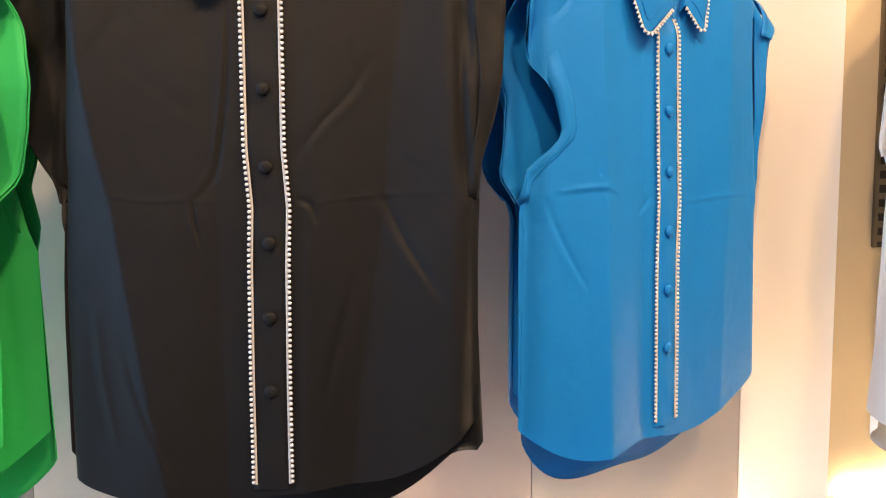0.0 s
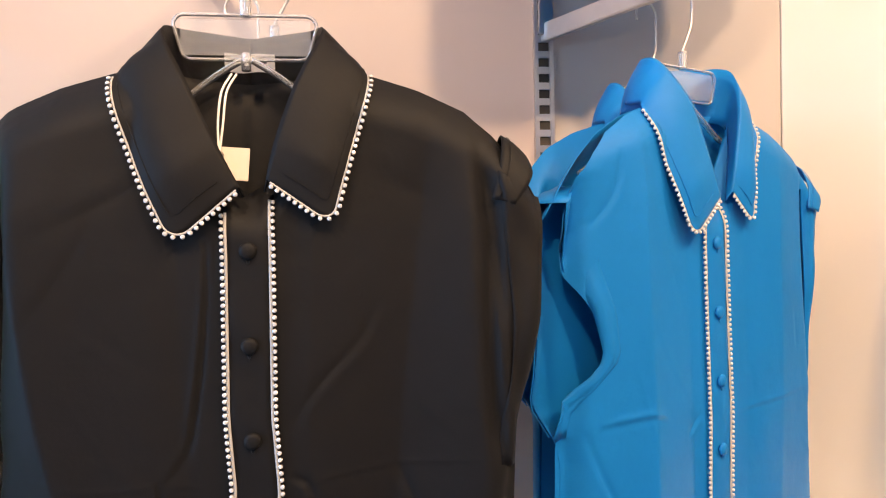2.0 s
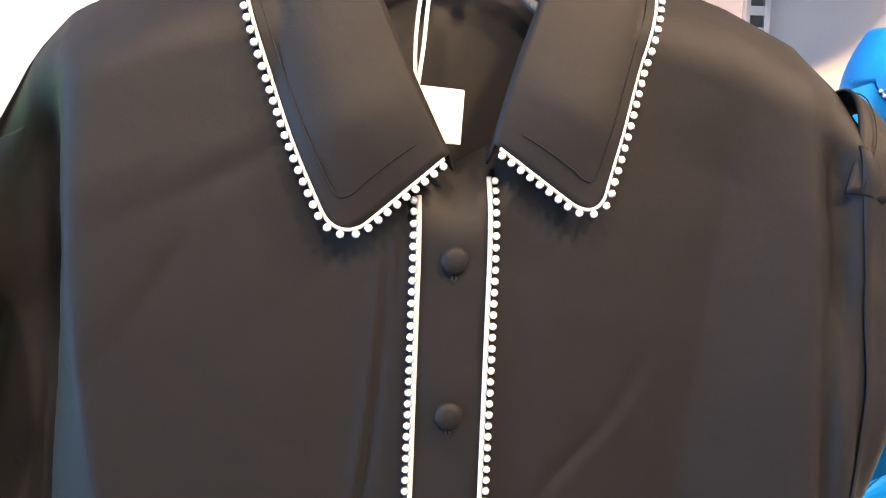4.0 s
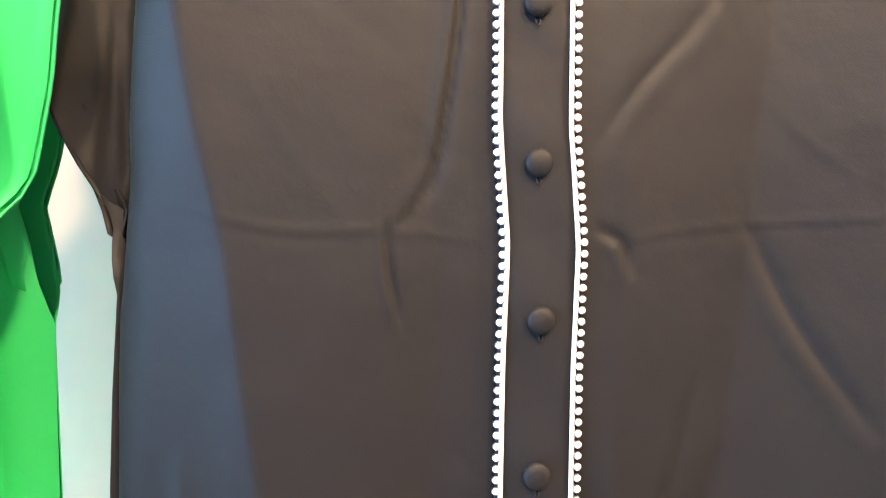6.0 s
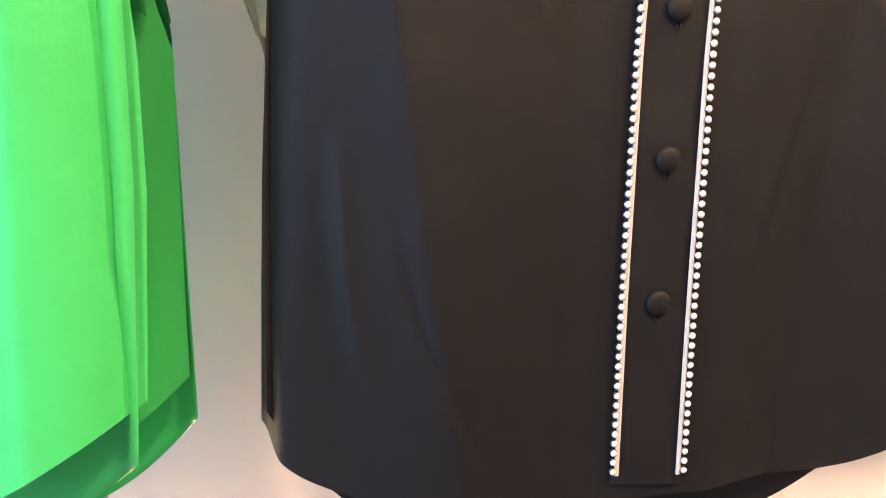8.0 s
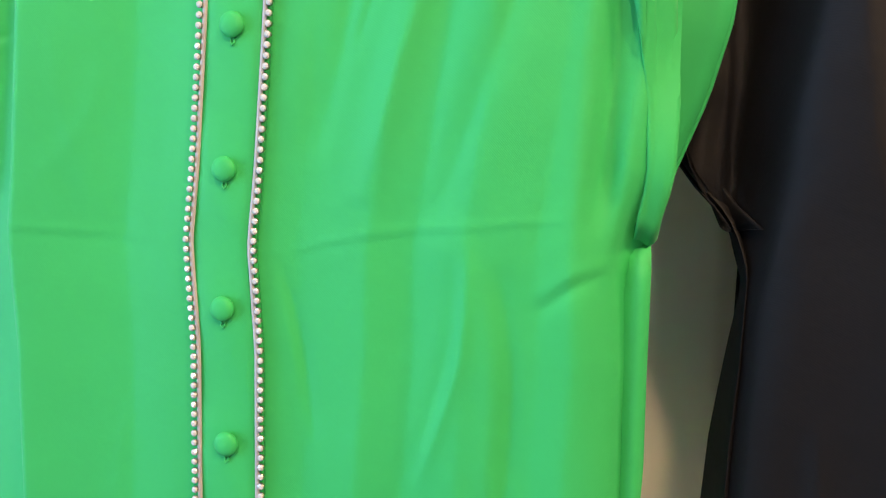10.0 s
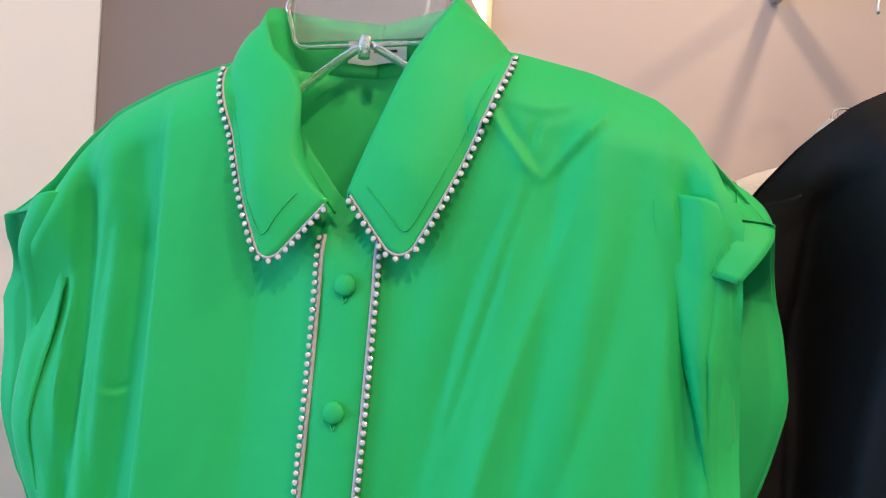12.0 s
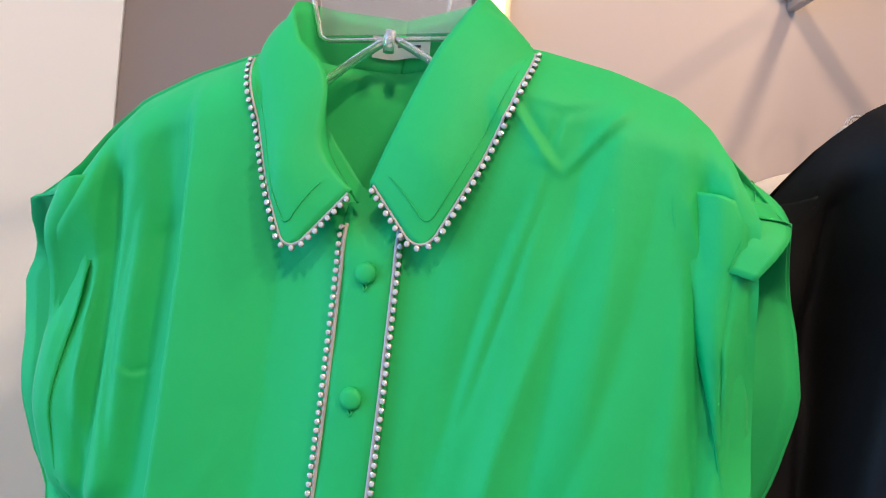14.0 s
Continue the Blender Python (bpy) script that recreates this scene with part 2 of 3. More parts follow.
def arm(wall_end, front_end, label):
    """A flat steel arm from an upright to its turned-up tip."""
    thing = tagged(new("display_arm"), label, "display arm", "display arms")
    a, b = Vector(wall_end), Vector(front_end)
    way = (b - a).normalized()
    side = way.cross(Vector((0, 0, 1))).normalized() * 0.006
    up = Vector((0, 0, 0.014))
    verts = []
    for p in (a, b):
        verts += [p - side - up, p + side - up, p + side + up, p - side + up]
    bm = bmesh.new()
    vs = [bm.verts.new(v) for v in verts]
    for f in ((0, 1, 2, 3), (7, 6, 5, 4), (0, 4, 5, 1), (1, 5, 6, 2), (2, 6, 7, 3), (3, 7, 4, 0)):
        bm.faces.new([vs[i] for i in f])
    bmesh.ops.recalc_face_normals(bm, faces=bm.faces)
    bmesh.ops.bevel(bm, geom=bm.edges[:], offset=0.0015, segments=2, affect="EDGES")
    part("bar", bm, STEEL, thing, smooth=False)
    part("stop", tube([b + Vector((0, 0, -0.012)), b + Vector((0, 0, 0.024))], 0.007, 10), STEEL, thing)
    part("bracket", box(a.x - 0.009, a.x + 0.009, a.y - 0.014, a.y - 0.0085, a.z - 0.004, a.z + 0.05, 0.001), STEEL, thing, smooth=False)
    return thing


# ---- blouse ----


def softabs(x, e):
    return np.sqrt(x * x + e * e)


FLAT = ((-0.26, -0.26, 0.02), (-0.15, -0.14, -0.008), (0, 0, 0), (0.15, 0.14, -0.008), (0.26, 0.26, 0.02))


OUTLINE_Z = [-0.65, -0.35, -0.24, -0.20, -0.17, -0.12, -0.07, -0.02, 0.03, 0.07, 0.12]


class Cut:
    """The shape of one blouse: its drift of the placket, fold lines and creases."""

    def __init__(self, drift, kinks, creases, seed, wide=1.0, scoop=(0.0, 0.0), gusset=(0.0, 0.0), strays=14, slant=FLAT, sleeve=(0.0, 0.0), longer=0.0, rise=0.0, tips=(0.0, 0.0), push=(0.0, 0.0), droop=0.0, bow=0.0, outline=None, ridges=(0.140, 0.205), close=0.016, pull=(0.0, 0.0), cuffs=(), wander=0.0, lift=0.014, tuck=(0.0, 0.0)):
        self.drift, self.kinks, self.seed, self.wide, self.scoop, self.gusset = drift, kinks, seed, wide, scoop, gusset
        self.slant, self.sleeve, self.longer, self.rise, self.tips, self.push = slant, sleeve, longer, rise, tips, push
        self.droop, self.bow, self.outline, self.ridges = droop, bow, outline, ridges
        self.close, self.pull, self.cuffs, self.wander, self.lift = close, pull, cuffs, wander, lift
        self.tuck = tuck
        rng = random.Random(int(seed * 100))
        seams = []
        for k in (-1, 1):
            seams.append(([(k * 0.10, 0.150), (k * 0.16, 0.134), (k * 0.22, 0.100)], 0.0016, 0.0014))
            seams.append(([(k * 0.224, 0.095), (k * 0.229, 0.0), (k * 0.232, -0.12), (k * 0.228, -0.20)], 0.0018, 0.0022))
        self.creases = [(curve_points(line, 14), width, amp) for line, width, amp in list(creases) + (seams if creases else [])]
        for _ in range(strays):
            u, z = rng.choice((-1, 1)) * rng.uniform(0.04, 0.21), rng.uniform(-0.5, 0.09)
            a, long, bow = rng.gauss(0.15, 0.5), rng.uniform(0.06, 0.18), rng.uniform(-0.015, 0.015)
            u1, z1 = u + long * math.sin(a), z - long * math.cos(a)
            line = [(u, z), ((u + u1) / 2 + bow, (z + z1) / 2), (u1, z1)]
            self.creases.append((curve_points(line, 8), rng.uniform(0.004, 0.009), rng.choice((-1, 1)) * rng.uniform(0.0002, 0.0007)))

    def profile(self, u, z):
        """The cross-section: flats between fold lines (u at the shoulder, u at the hem, depth)."""
        f = (0.1 - z) / 0.65
        us = [a + (b - a) * f for a, b, _ in self.slant]
        ds = [d for _, _, d in self.slant]
        slope = [(ds[i + 1] - ds[i]) / (us[i + 1] - us[i]) for i in range(len(us) - 1)]
        e = 0.0022
        d = ds[0] + slope[0] * (u - us[0])
        for i in range(1, len(us) - 1):
            x = u - us[i]
            d = d + (slope[i] - slope[i - 1]) * 0.5 * (x + np.sqrt(x * x + e * e))
        return d

    def shift(self, z):
        zs, us = zip(*sorted(self.drift))
        return np.interp(z, zs, us)

    def under(self, z):
        """1 below the armhole, 0 beside it."""
        q = np.clip((-0.165 - z) / 0.06, 0, 1)
        return q * q * (3 - 2 * q)

    def half(self, z, back=False):
        """Half the width of the front or back at a height, cap sleeve included."""
        zs = [-0.65, -0.35, -0.235, -0.20, -0.12, -0.02, 0.05, 0.12]
        us = [0.238, 0.232, 0.230, 0.240, 0.268, 0.286, 0.280, 0.270] if back else [0.238, 0.232, 0.229, 0.234, 0.246, 0.259, 0.267, 0.270]
        w = np.interp(z, zs, us) * self.wide
        return w

    def reach(self, t, z, back=False):
        """Where the cloth at t, from -1 to 1 across, lies; an outline gives each side its own sleeve."""
        if self.outline:
            left, right = [np.interp(z, OUTLINE_Z, self.outline[k + (1 if back else 0)]) for k in (0, 2)]
            return t * np.where(np.asarray(t) < 0, left, right)
        w = self.half(z, back)
        left = np.asarray(t) < 0
        w = w + np.where(left, *self.sleeve) * (1.0 if back else 0.6) * np.interp(z, [-0.235, -0.20, -0.15, -0.04, 0.02, 0.06, 0.12], [0, 0.45, 1, 1, 0.9, 0.7, 0.5]) * np.abs(t) ** 3
        if not back:
            w = w - np.where(left, *self.scoop) * np.exp(-(((z + 0.07) / 0.07) ** 2)) * np.abs(t) ** 6
        return t * w

    def top(self, u):
        a = np.abs(u)
        return np.interp(a, [0, 0.02, 0.045, 0.07, 0.085, 0.11, 0.16, 0.204, 0.23, 0.25, 0.27], [0.052, 0.064, 0.098, 0.142, 0.168, 0.163, 0.148, 0.130, 0.108, 0.082, 0.048]) - self.droop * np.clip((a - 0.15) / 0.12, 0, 1) ** 1.3

    def hem(self, u, back=False):
        a = np.clip(np.abs(u) / 0.235, 0, 1)
        low = (-0.610 if back else -0.552) - self.longer
        side = np.where(u > 0, 0.080 * a**2.6, (0.090 if back else 0.062) * a**5) * (1.3 if back else 1)
        return low + side + 0.004 * np.sin(31 * u + self.seed) - (0.0 if back else 0.02) * np.clip(-u / 0.235, 0, 1) ** 3

    def relief(self, u, z):
        """Folds and creases of the front, positive to the back."""
        d = 0 * u
        for u0, z0, u1, z1, k, e in self.kinks:
            line = u0 + (u1 - u0) * (z - z0) / (z1 - z0)
            d = d + k * (softabs(u - line, e) - softabs(0 * u + 0.1, e))
        for line, width, amp in self.creases:
            best, at = np.full(np.shape(u), 1e9), np.zeros(np.shape(u))
            n = len(line) - 1
            for i in range(n):
                lu, lz = line[i + 1] - line[i]
                size = lu * lu + lz * lz
                s = np.clip(((u - line[i][0]) * lu + (z - line[i][1]) * lz) / size, 0, 1)
                ou, oz = u - line[i][0] - s * lu, z - line[i][1] - s * lz
                off = np.sqrt(ou * ou + oz * oz) * np.sign(ou * lz - oz * lu + 1e-12)
                near = np.abs(off) < np.abs(best)
                best, at = np.where(near, off, best), np.where(near, (i + s) / n, at)
            fade = np.sin(np.pi * np.clip(at, 0, 1)) ** 0.7
            d = d + amp * fade * (np.exp(-(np.sqrt(best * best + (0.3 * width) ** 2) - 0.3 * width) / (0.8 * width)) - 0.45 * np.exp(-(((best - 1.7 * width) / (1.3 * width)) ** 2)))
        d = d + 0.0022 * np.sin(17 * u + 4.0 * z + self.seed) + 0.0012 * np.sin(41 * u - 6 * z + 2 * self.seed)
        calm = 1 - np.exp(-((u / 0.035) ** 4))
        return d * (0.15 + 0.85 * calm)

    def swing(self, u, z):
        """How far a sleeve is pushed back or forward."""
        q = np.clip((np.abs(u) - 0.185) / 0.07, 0, 1)
        low = np.clip((-0.03 - z) / 0.09, 0, 1)
        way = np.where(u < 0, *self.push) + np.where(u < 0, *self.tuck) * low * low * (3 - 2 * low)
        return way * q * q * (3 - 2 * q) * (1 - self.under(z)) * np.clip((0.16 - z) / 0.10, 0, 1)

    def front(self, u, z):
        """How far back the front lies at (u, z)."""
        h = np.clip(self.top(u) - z, 0, 1)
        edge = np.clip((np.abs(u) - (self.half(z) - 0.028)) / 0.028, 0, 1)
        low = self.under(z)
        top = np.clip(1 - h / 0.05, 0, 1)
        a = np.abs(u)
        # the cloth dips between body and sleeve and swings out again
        dip = 0.014 * np.exp(-(((a - 0.222 + 0.03 * (z + 0.06)) / 0.010) ** 2)) * (1 - low) * np.clip(h / 0.06, 0, 1)
        flare = 0.006 * np.sin(38 * z + self.seed * 2 + np.sign(u)) * np.clip((a - 0.22) / 0.04, 0, 1) * (1 - low)
        for side, (ridge, depth) in zip((-1, 1), zip(self.ridges, self.gusset)):
            q = side * u - self.wander * np.clip(-z, 0, 0.25)
            fall = np.clip((q - ridge) / 0.016, 0, 1)
            flap = np.clip((q - ridge - 0.026 - 0.05 * np.clip(-0.02 - z, 0, 0.3)) / 0.03, 0, 1) * (1 - low)
            dip = dip + depth * (fall * fall * (3 - 2 * fall) - 0.8 * flap * flap * (3 - 2 * flap)) * np.clip(h / 0.12, 0, 1)
        d = np.clip(self.relief(u, z), -0.03, 0.022) * (1 - low * edge**2) + dip + flare
        d = d * (1 - top) + 0.012 * edge**2.2 * low
        return d + 0.026 * top**2 * (1 - low) + self.profile(u, z) * np.clip(h / 0.10, 0, 1) + self.swing(u, z)

    def back(self, u, z, top_z):
        edge = np.clip((np.abs(u) - (self.half(z, True) - 0.03)) / 0.03, 0, 1)
        low = self.under(z)
        h = np.clip(1 - (top_z - z) / 0.06, 0, 1)
        d = 0.062 + 0.006 * np.sin(25 * u + 5 * z + self.seed) + 0.007 * np.sin(34 * z + self.seed) * np.clip((np.abs(u) - 0.22) / 0.04, 0, 1)
        side = self.profile(u, z) * np.clip((top_z - z) / 0.10, 0, 1)
        d = d + (0.0122 + side - d) * edge**2.2 * low
        swing = self.swing(u, z)
        return d + np.where(swing < 0, 1.5, 1.0) * swing + (0.0262 + 0.048 * np.clip(1 - np.abs(u) / 0.09, 0, 1) ** 0.6 - d) * h**2


def places(cut, u, z, lift):
    """Points on the front, lifted off it towards the viewer."""
    u, z = np.broadcast_arrays(np.asarray(u, float), np.asarray(z, float))
    return np.stack([u + cut.shift(z), cut.front(u, z) - lift, z], -1)


LEFT_FOLD = [(-0.004, -0.010, 0.056), (-0.026, -0.009, 0.098), (-0.052, 0.0, 0.150), (-0.072, 0.026, 0.194), (-0.056, 0.066, 0.203), (0, 0.084, 0.200)]
LEFT_BASE = [(-0.001, -0.003, 0.048), (-0.026, 0.004, 0.080), (-0.054, 0.018, 0.120), (-0.068, 0.036, 0.150), (-0.050, 0.064, 0.158), (0, 0.074, 0.158)]
LEFT_LEAF = [(-0.061, -0.014, 0.007), (-0.088, -0.008, 0.070), (-0.112, 0.016, 0.148), (-0.100, 0.056, 0.160), (-0.062, 0.090, 0.150), (0, 0.100, 0.142)]


def blouse(label, cut, cloth, m, beads, fine=True, tag=False, group="hanging blouses", trim_label="rows of clear stones on silver tape"):
    thing = tagged(new("blouse"), label, "blouse", group)
    # front
    nu, nz = (230, 260) if fine else (90, 90)
    verts = []
    for r in range(nz):
        s = r / (nz - 1)
        t = np.linspace(-1, 1, nu)
        t = np.sign(t) * (0.86 * np.abs(t) + 0.14 * np.abs(t) ** 4)
        top = cut.top(t * 0.27)
        z = top + (cut.hem(t * 0.235) - top) * s
        u = cut.reach(t, z)
        d = cut.front(u, np.minimum(z, cut.top(u) - 1e-4))
        verts += list(zip(u + cut.shift(z), d, z))
    part("front_panel", (verts, grid_faces(nz, nu)), cloth, thing)
    # back
    nu, nz = 60, 60
    verts = []
    for r in range(nz):
        s = r / (nz - 1)
        t = np.linspace(-1, 1, nu)
        a = np.abs(t * 0.27)
        top = np.where(a < 0.085, 0.162 + 0.006 * (a / 0.085) ** 2, cut.top(a))
        z = top + (cut.hem(t * 0.235, True) - top) * s
        u = cut.reach(t, z, True)
        verts += list(zip(u, cut.back(u, z, top), z))
    part("back_panel", (verts, grid_faces(nz, nu)), cloth, thing, thick=0.0008)
    # placket band
    zs = np.linspace(0.050, -0.541, 110)
    cols = [(-0.0225, 0.0006), (-0.0218, 0.0026), (-0.012, 0.003), (0, 0.0033), (0.012, 0.003), (0.0218, 0.0026), (0.0225, 0.0006)]
    uu, ll = np.array(cols).T
    zz, uu2 = np.meshgrid(zs, uu, indexing="ij")
    pucker = 0.0008 * np.sin(70 * zz + 90 * uu2 + cut.seed) * (np.abs(uu2) < 0.02)
    for i in range(6):
        near = zz + 0.085 * i
        pucker = pucker - 0.0007 * np.exp(-((near / 0.004) ** 2)) * (np.abs(uu2) > 0.008) * (np.abs(uu2) < 0.02)
    verts = places(cut, uu2, zz, ll[None, :] + pucker).reshape(-1, 3)
    part("placket", (verts, grid_faces(len(zs), len(cols))), cloth, thing)
    # collar, one leaf to each side
    for side in (-1, 1):
        n = 60
        def turned(keys):
            q = curve_points(keys, n)
            q[:, 0] *= -side
            return q
        fold, base, leaf = turned(LEFT_FOLD), turned(LEFT_BASE), turned(LEFT_LEAF)
        run = np.linspace(0, 1, n)
        fold[:, 2] += (0.009 + cut.rise) * np.clip(run / 0.35, 0, 1) ** 1.5
        leaf[:, 0] += cut.tips[0 if side < 0 else 1] * (1 - run) ** 2
        leaf[:, 0] += cut.pull[0 if side < 0 else 1] * np.sin(math.pi * np.clip(run / 0.95, 0, 1)) ** 0.8
        if side < 0:
            fold[:, 0] -= cut.bow * np.where(run < 0.42, np.sin(2 * math.pi * run / 0.42), 0)
        if side > 0:
            for q, amount in ((fold, 0.006), (base, 0.004), (leaf, cut.lift)):
                q[:, 2] += amount * np.linspace(1, 0, n) ** 1.5
                q[:, 0] += cut.close * np.linspace(1, 0, n) ** 6
        sections, radius = 22, 0.020
        front_len, leaf_len = np.linalg.norm(fold[0] - leaf[0]), np.linalg.norm(np.diff(leaf, axis=0), axis=1).sum()

        def sheet(i, s):
            """A point of the leaf, i along the neck, s from the fold to the edge."""
            f = np.array([np.interp(i, range(n), fold[:, j]) for j in range(3)])
            l = np.array([np.interp(i, range(n), leaf[:, j]) for j in range(3)])
            bulge = 0.010 * math.sin(math.pi * s) * min(1, i / 8) * (1 - i / n * 0.5)
            out = np.array([f[0] * 2.0, -0.05 if i < n * 0.55 else 0.06, 0.02])
            return f + (l - f) * s + out / np.linalg.norm(out) * bulge

        verts, rim = [], []
        for i in range(n):
            for k in range(5):
                verts.append(base[i] + (fold[i] - base[i]) * k / 5)
            for k in range(sections):
                s = k / (sections - 1)
                a, b = (1 - s) * front_len, i / (n - 1) * leaf_len
                ii, ss = i, s
                if a < radius and b < radius:
                    x, y = 1 - a / radius, 1 - b / radius
                    x, y = x * math.sqrt(1 - y * y / 2), y * math.sqrt(1 - x * x / 2)
                    ss, ii = 1 - radius * (1 - x) / front_len, radius * (1 - y) / leaf_len * (n - 1)
                verts.append(sheet(ii, ss))
        w = 5 + sections
        verts = np.array(verts)
        u = verts[:, 0]
        rest = cut.front(u, np.minimum(verts[:, 2], cut.top(u) - 1e-3)) - 0.0035
        over = (verts[:, 2] < cut.top(u) + 0.004) & (verts[:, 1] < 0.06) & (np.arange(len(verts)) % w >= 5)
        verts[:, 1] = np.where(over, np.minimum(verts[:, 1], rest), verts[:, 1])
        part("collar_leaf", (verts, grid_faces(n, w)), cloth, thing, thick=0.0016)
        if fine:
            seam = [verts[3 * w + k] for k in range(9, w - 4)] + [verts[i * w + w - 4] for i in range(4, int(n * 0.5), 2)]
            seam = curve_points([p + np.array([0, -0.0012, 0]) for p in seam[::2]], 90)
            part("topstitch", tube(seam, 0.0004, 5), cloth, thing)
        line = np.array([verts[k] for k in range(6, w)] + [verts[i * w + w - 1] for i in range(1, int(n * 0.54))])
        trim(thing, line, side, beads, cut, trim_label, 0.0009)
    for side in (-1, 1):
        line = places(cut, side * 0.0195, np.linspace(0.045 if side > 0 else 0.034, -0.541, 90), 0.0030)
        trim(thing, line, -side, beads, cut, trim_label)
    # sleeves
    for side in (-1, 1):
        sleeve(thing, side, cut, cloth)
    for side, rise in cut.cuffs:
        cuff(thing, side, rise, cut, cloth)
    # buttons
    for i in range(6):
        button(thing, places(cut, 0.0, -0.085 * i, 0.004), cloth)
    neck_label(thing)
    if tag:
        hang_tag(thing)
    thing.matrix_world = m
    return thing


def trim(thing, line, side, beads, cut, label, tape=0.0016):
    """Silver tape along a line with a row of set stones at its outer edge."""
    n = 160
    pts = curve_points(line[:: max(1, len(line) // 40)], n)
    way = np.gradient(pts, axis=0)
    way /= np.linalg.norm(way, axis=1)[:, None]
    face = np.array([0, -1.0, 0])
    across = np.cross(way, face) * (1 if side > 0 else -1)
    across /= np.linalg.norm(across, axis=1)[:, None]
    out = np.cross(across, way)
    out *= np.sign(out @ face)[:, None]
    verts = []
    for p, a, o in zip(pts, across, out):
        verts += [p - a * tape + o * 0.0002, p - a * (tape - 0.0003) + o * 0.0012, p + a * 0.0010 + o * 0.0012, p + a * 0.0013 + o * 0.0002]
    strip = part("trim_tape", (verts, grid_faces(n, 4)), TAPE, thing, label)
    run = np.r_[0, np.cumsum(np.linalg.norm(np.diff(pts, axis=0), axis=1))]
    count = int(run[-1] / 0.0061)
    joined = ([], [])
    for i in range(count):
        s = (i + 0.5) / count * run[-1]
        p = np.array([np.interp(s, run, pts[:, j]) for j in range(3)])
        k = min(int(np.searchsorted(run, s)), n - 1)
        a, o, w = Vector(across[k]), Vector(out[k]), Vector(way[k])
        spot = Vector(p) + a * 0.0028 + o * 0.0014
        turn = Matrix((a, w, o)).transposed().to_4x4()
        turn = Matrix.Translation(spot) @ turn @ Matrix.Rotation(random.uniform(-0.12, 0.12), 4, "X") @ Matrix.Rotation(random.uniform(-0.12, 0.12), 4, "Y")
        if beads == "single":
            ob = new("stone", STONE_MESH)
            ob.parent = strip
            ob.matrix_basis = turn
        else:
            base = len(joined[0])
            joined[0].extend(turn @ v.co for v in STONE_MESH.vertices)
            joined[1].extend(tuple(base + j for j in f.vertices) for f in STONE_MESH.polygons)
    if beads != "single":
        tagged(part("stone_edging", joined, STONE, strip, smooth=False), kind="stuff")


def stone_mesh():
    """A round brilliant in a low cup."""
    sides = 8
    rings = [(0.0020, -0.0014), (0.0023, 0.0004), (0.0020, 0.0009), (0.0011, 0.0016)]
    verts, faces = [], []
    for r, h in rings:
        verts += [(r * math.cos(2 * math.pi * (k + 0.5) / sides), r * math.sin(2 * math.pi * (k + 0.5) / sides), h) for k in range(sides)]
    faces = grid_faces(len(rings), sides, True)
    faces.append(tuple(range((len(rings) - 1) * sides, len(rings) * sides)))
    me = bpy.data.meshes.new("stone")
    me.from_pydata(verts, [], faces)
    me.materials.append(STONE)
    me.materials.append(CUP)
    for f in me.polygons[: 2 * sides]:
        f.material_index = 1
    return me


STONE_MESH = stone_mesh()


def button(thing, spot, cloth):
    """A cloth-covered domed button with its loop."""
    profile = [(0.0, 0.0046), (0.0036, 0.0044), (0.0060, 0.0038), (0.0074, 0.0026), (0.0078, 0.0013), (0.0074, 0.0002), (0.0056, -0.0010)]
    sides = 24
    verts = []
    for r, h in profile:
        for k in range(sides):
            w = 2 * math.pi * k / sides
            verts.append((max(r, 1e-5) * math.cos(w), -h, max(r, 1e-5) * math.sin(w)))
    ob = part("button", (verts, grid_faces(len(profile), sides, True)), cloth, thing, "round cloth-covered button")
    ob.location = spot
    loop = part("button_loop", tube([(-0.001, 0.0005, -0.0068), (-0.0012, -0.001, -0.0105), (0, -0.001, -0.0122), (0.0012, -0.001, -0.0105), (0.001, 0.0005, -0.0068)], 0.0005, 6), cloth, ob)
    return ob


def sleeve(thing, side, cut, cloth):
    """The turned-up band round the opening of a cap sleeve, from underarm over the shoulder to underarm."""
    n, cols = 60, 8

    q = np.repeat(np.linspace(0, 1, n), cols)
    f = np.tile(np.linspace(0, 1, cols), n)
    k = (0.014 + 0.032 * np.sin(math.pi * q) ** 1.5) * f - 0.002
    z = -0.205 + (0.048 + 0.205) * np.sin(math.pi * q)
    ahead = q < 0.5
    u = np.where(ahead, cut.reach(side * np.ones_like(z), z) - side * k, cut.reach(side * np.ones_like(z), z, True) - side * k)
    lid = cut.top(np.minimum(np.abs(u), 0.27)) - 1e-4
    zz = np.minimum(z + 0.45 * k * np.clip((0.2 - np.abs(q - 0.5)) / 0.2, 0, 1), lid)
    p = np.stack([u, np.where(ahead, cut.front(u, zz), cut.back(u, zz, lid)), zz], -1)
    o = (p - np.array([0, 0.031, -0.07])) * np.array([0, 1.6, 1])
    o /= np.linalg.norm(o, axis=1)[:, None] + 1e-9
    verts = p + o * (0.002 + 0.0045 * np.sin(math.pi * np.minimum(1, f * 1.3)) * (1 - f * 0.5))[:, None]
    part("sleeve_band", (verts, grid_faces(n, cols)), cloth, thing, "turned-up band of a cap sleeve", thick=0.0012)


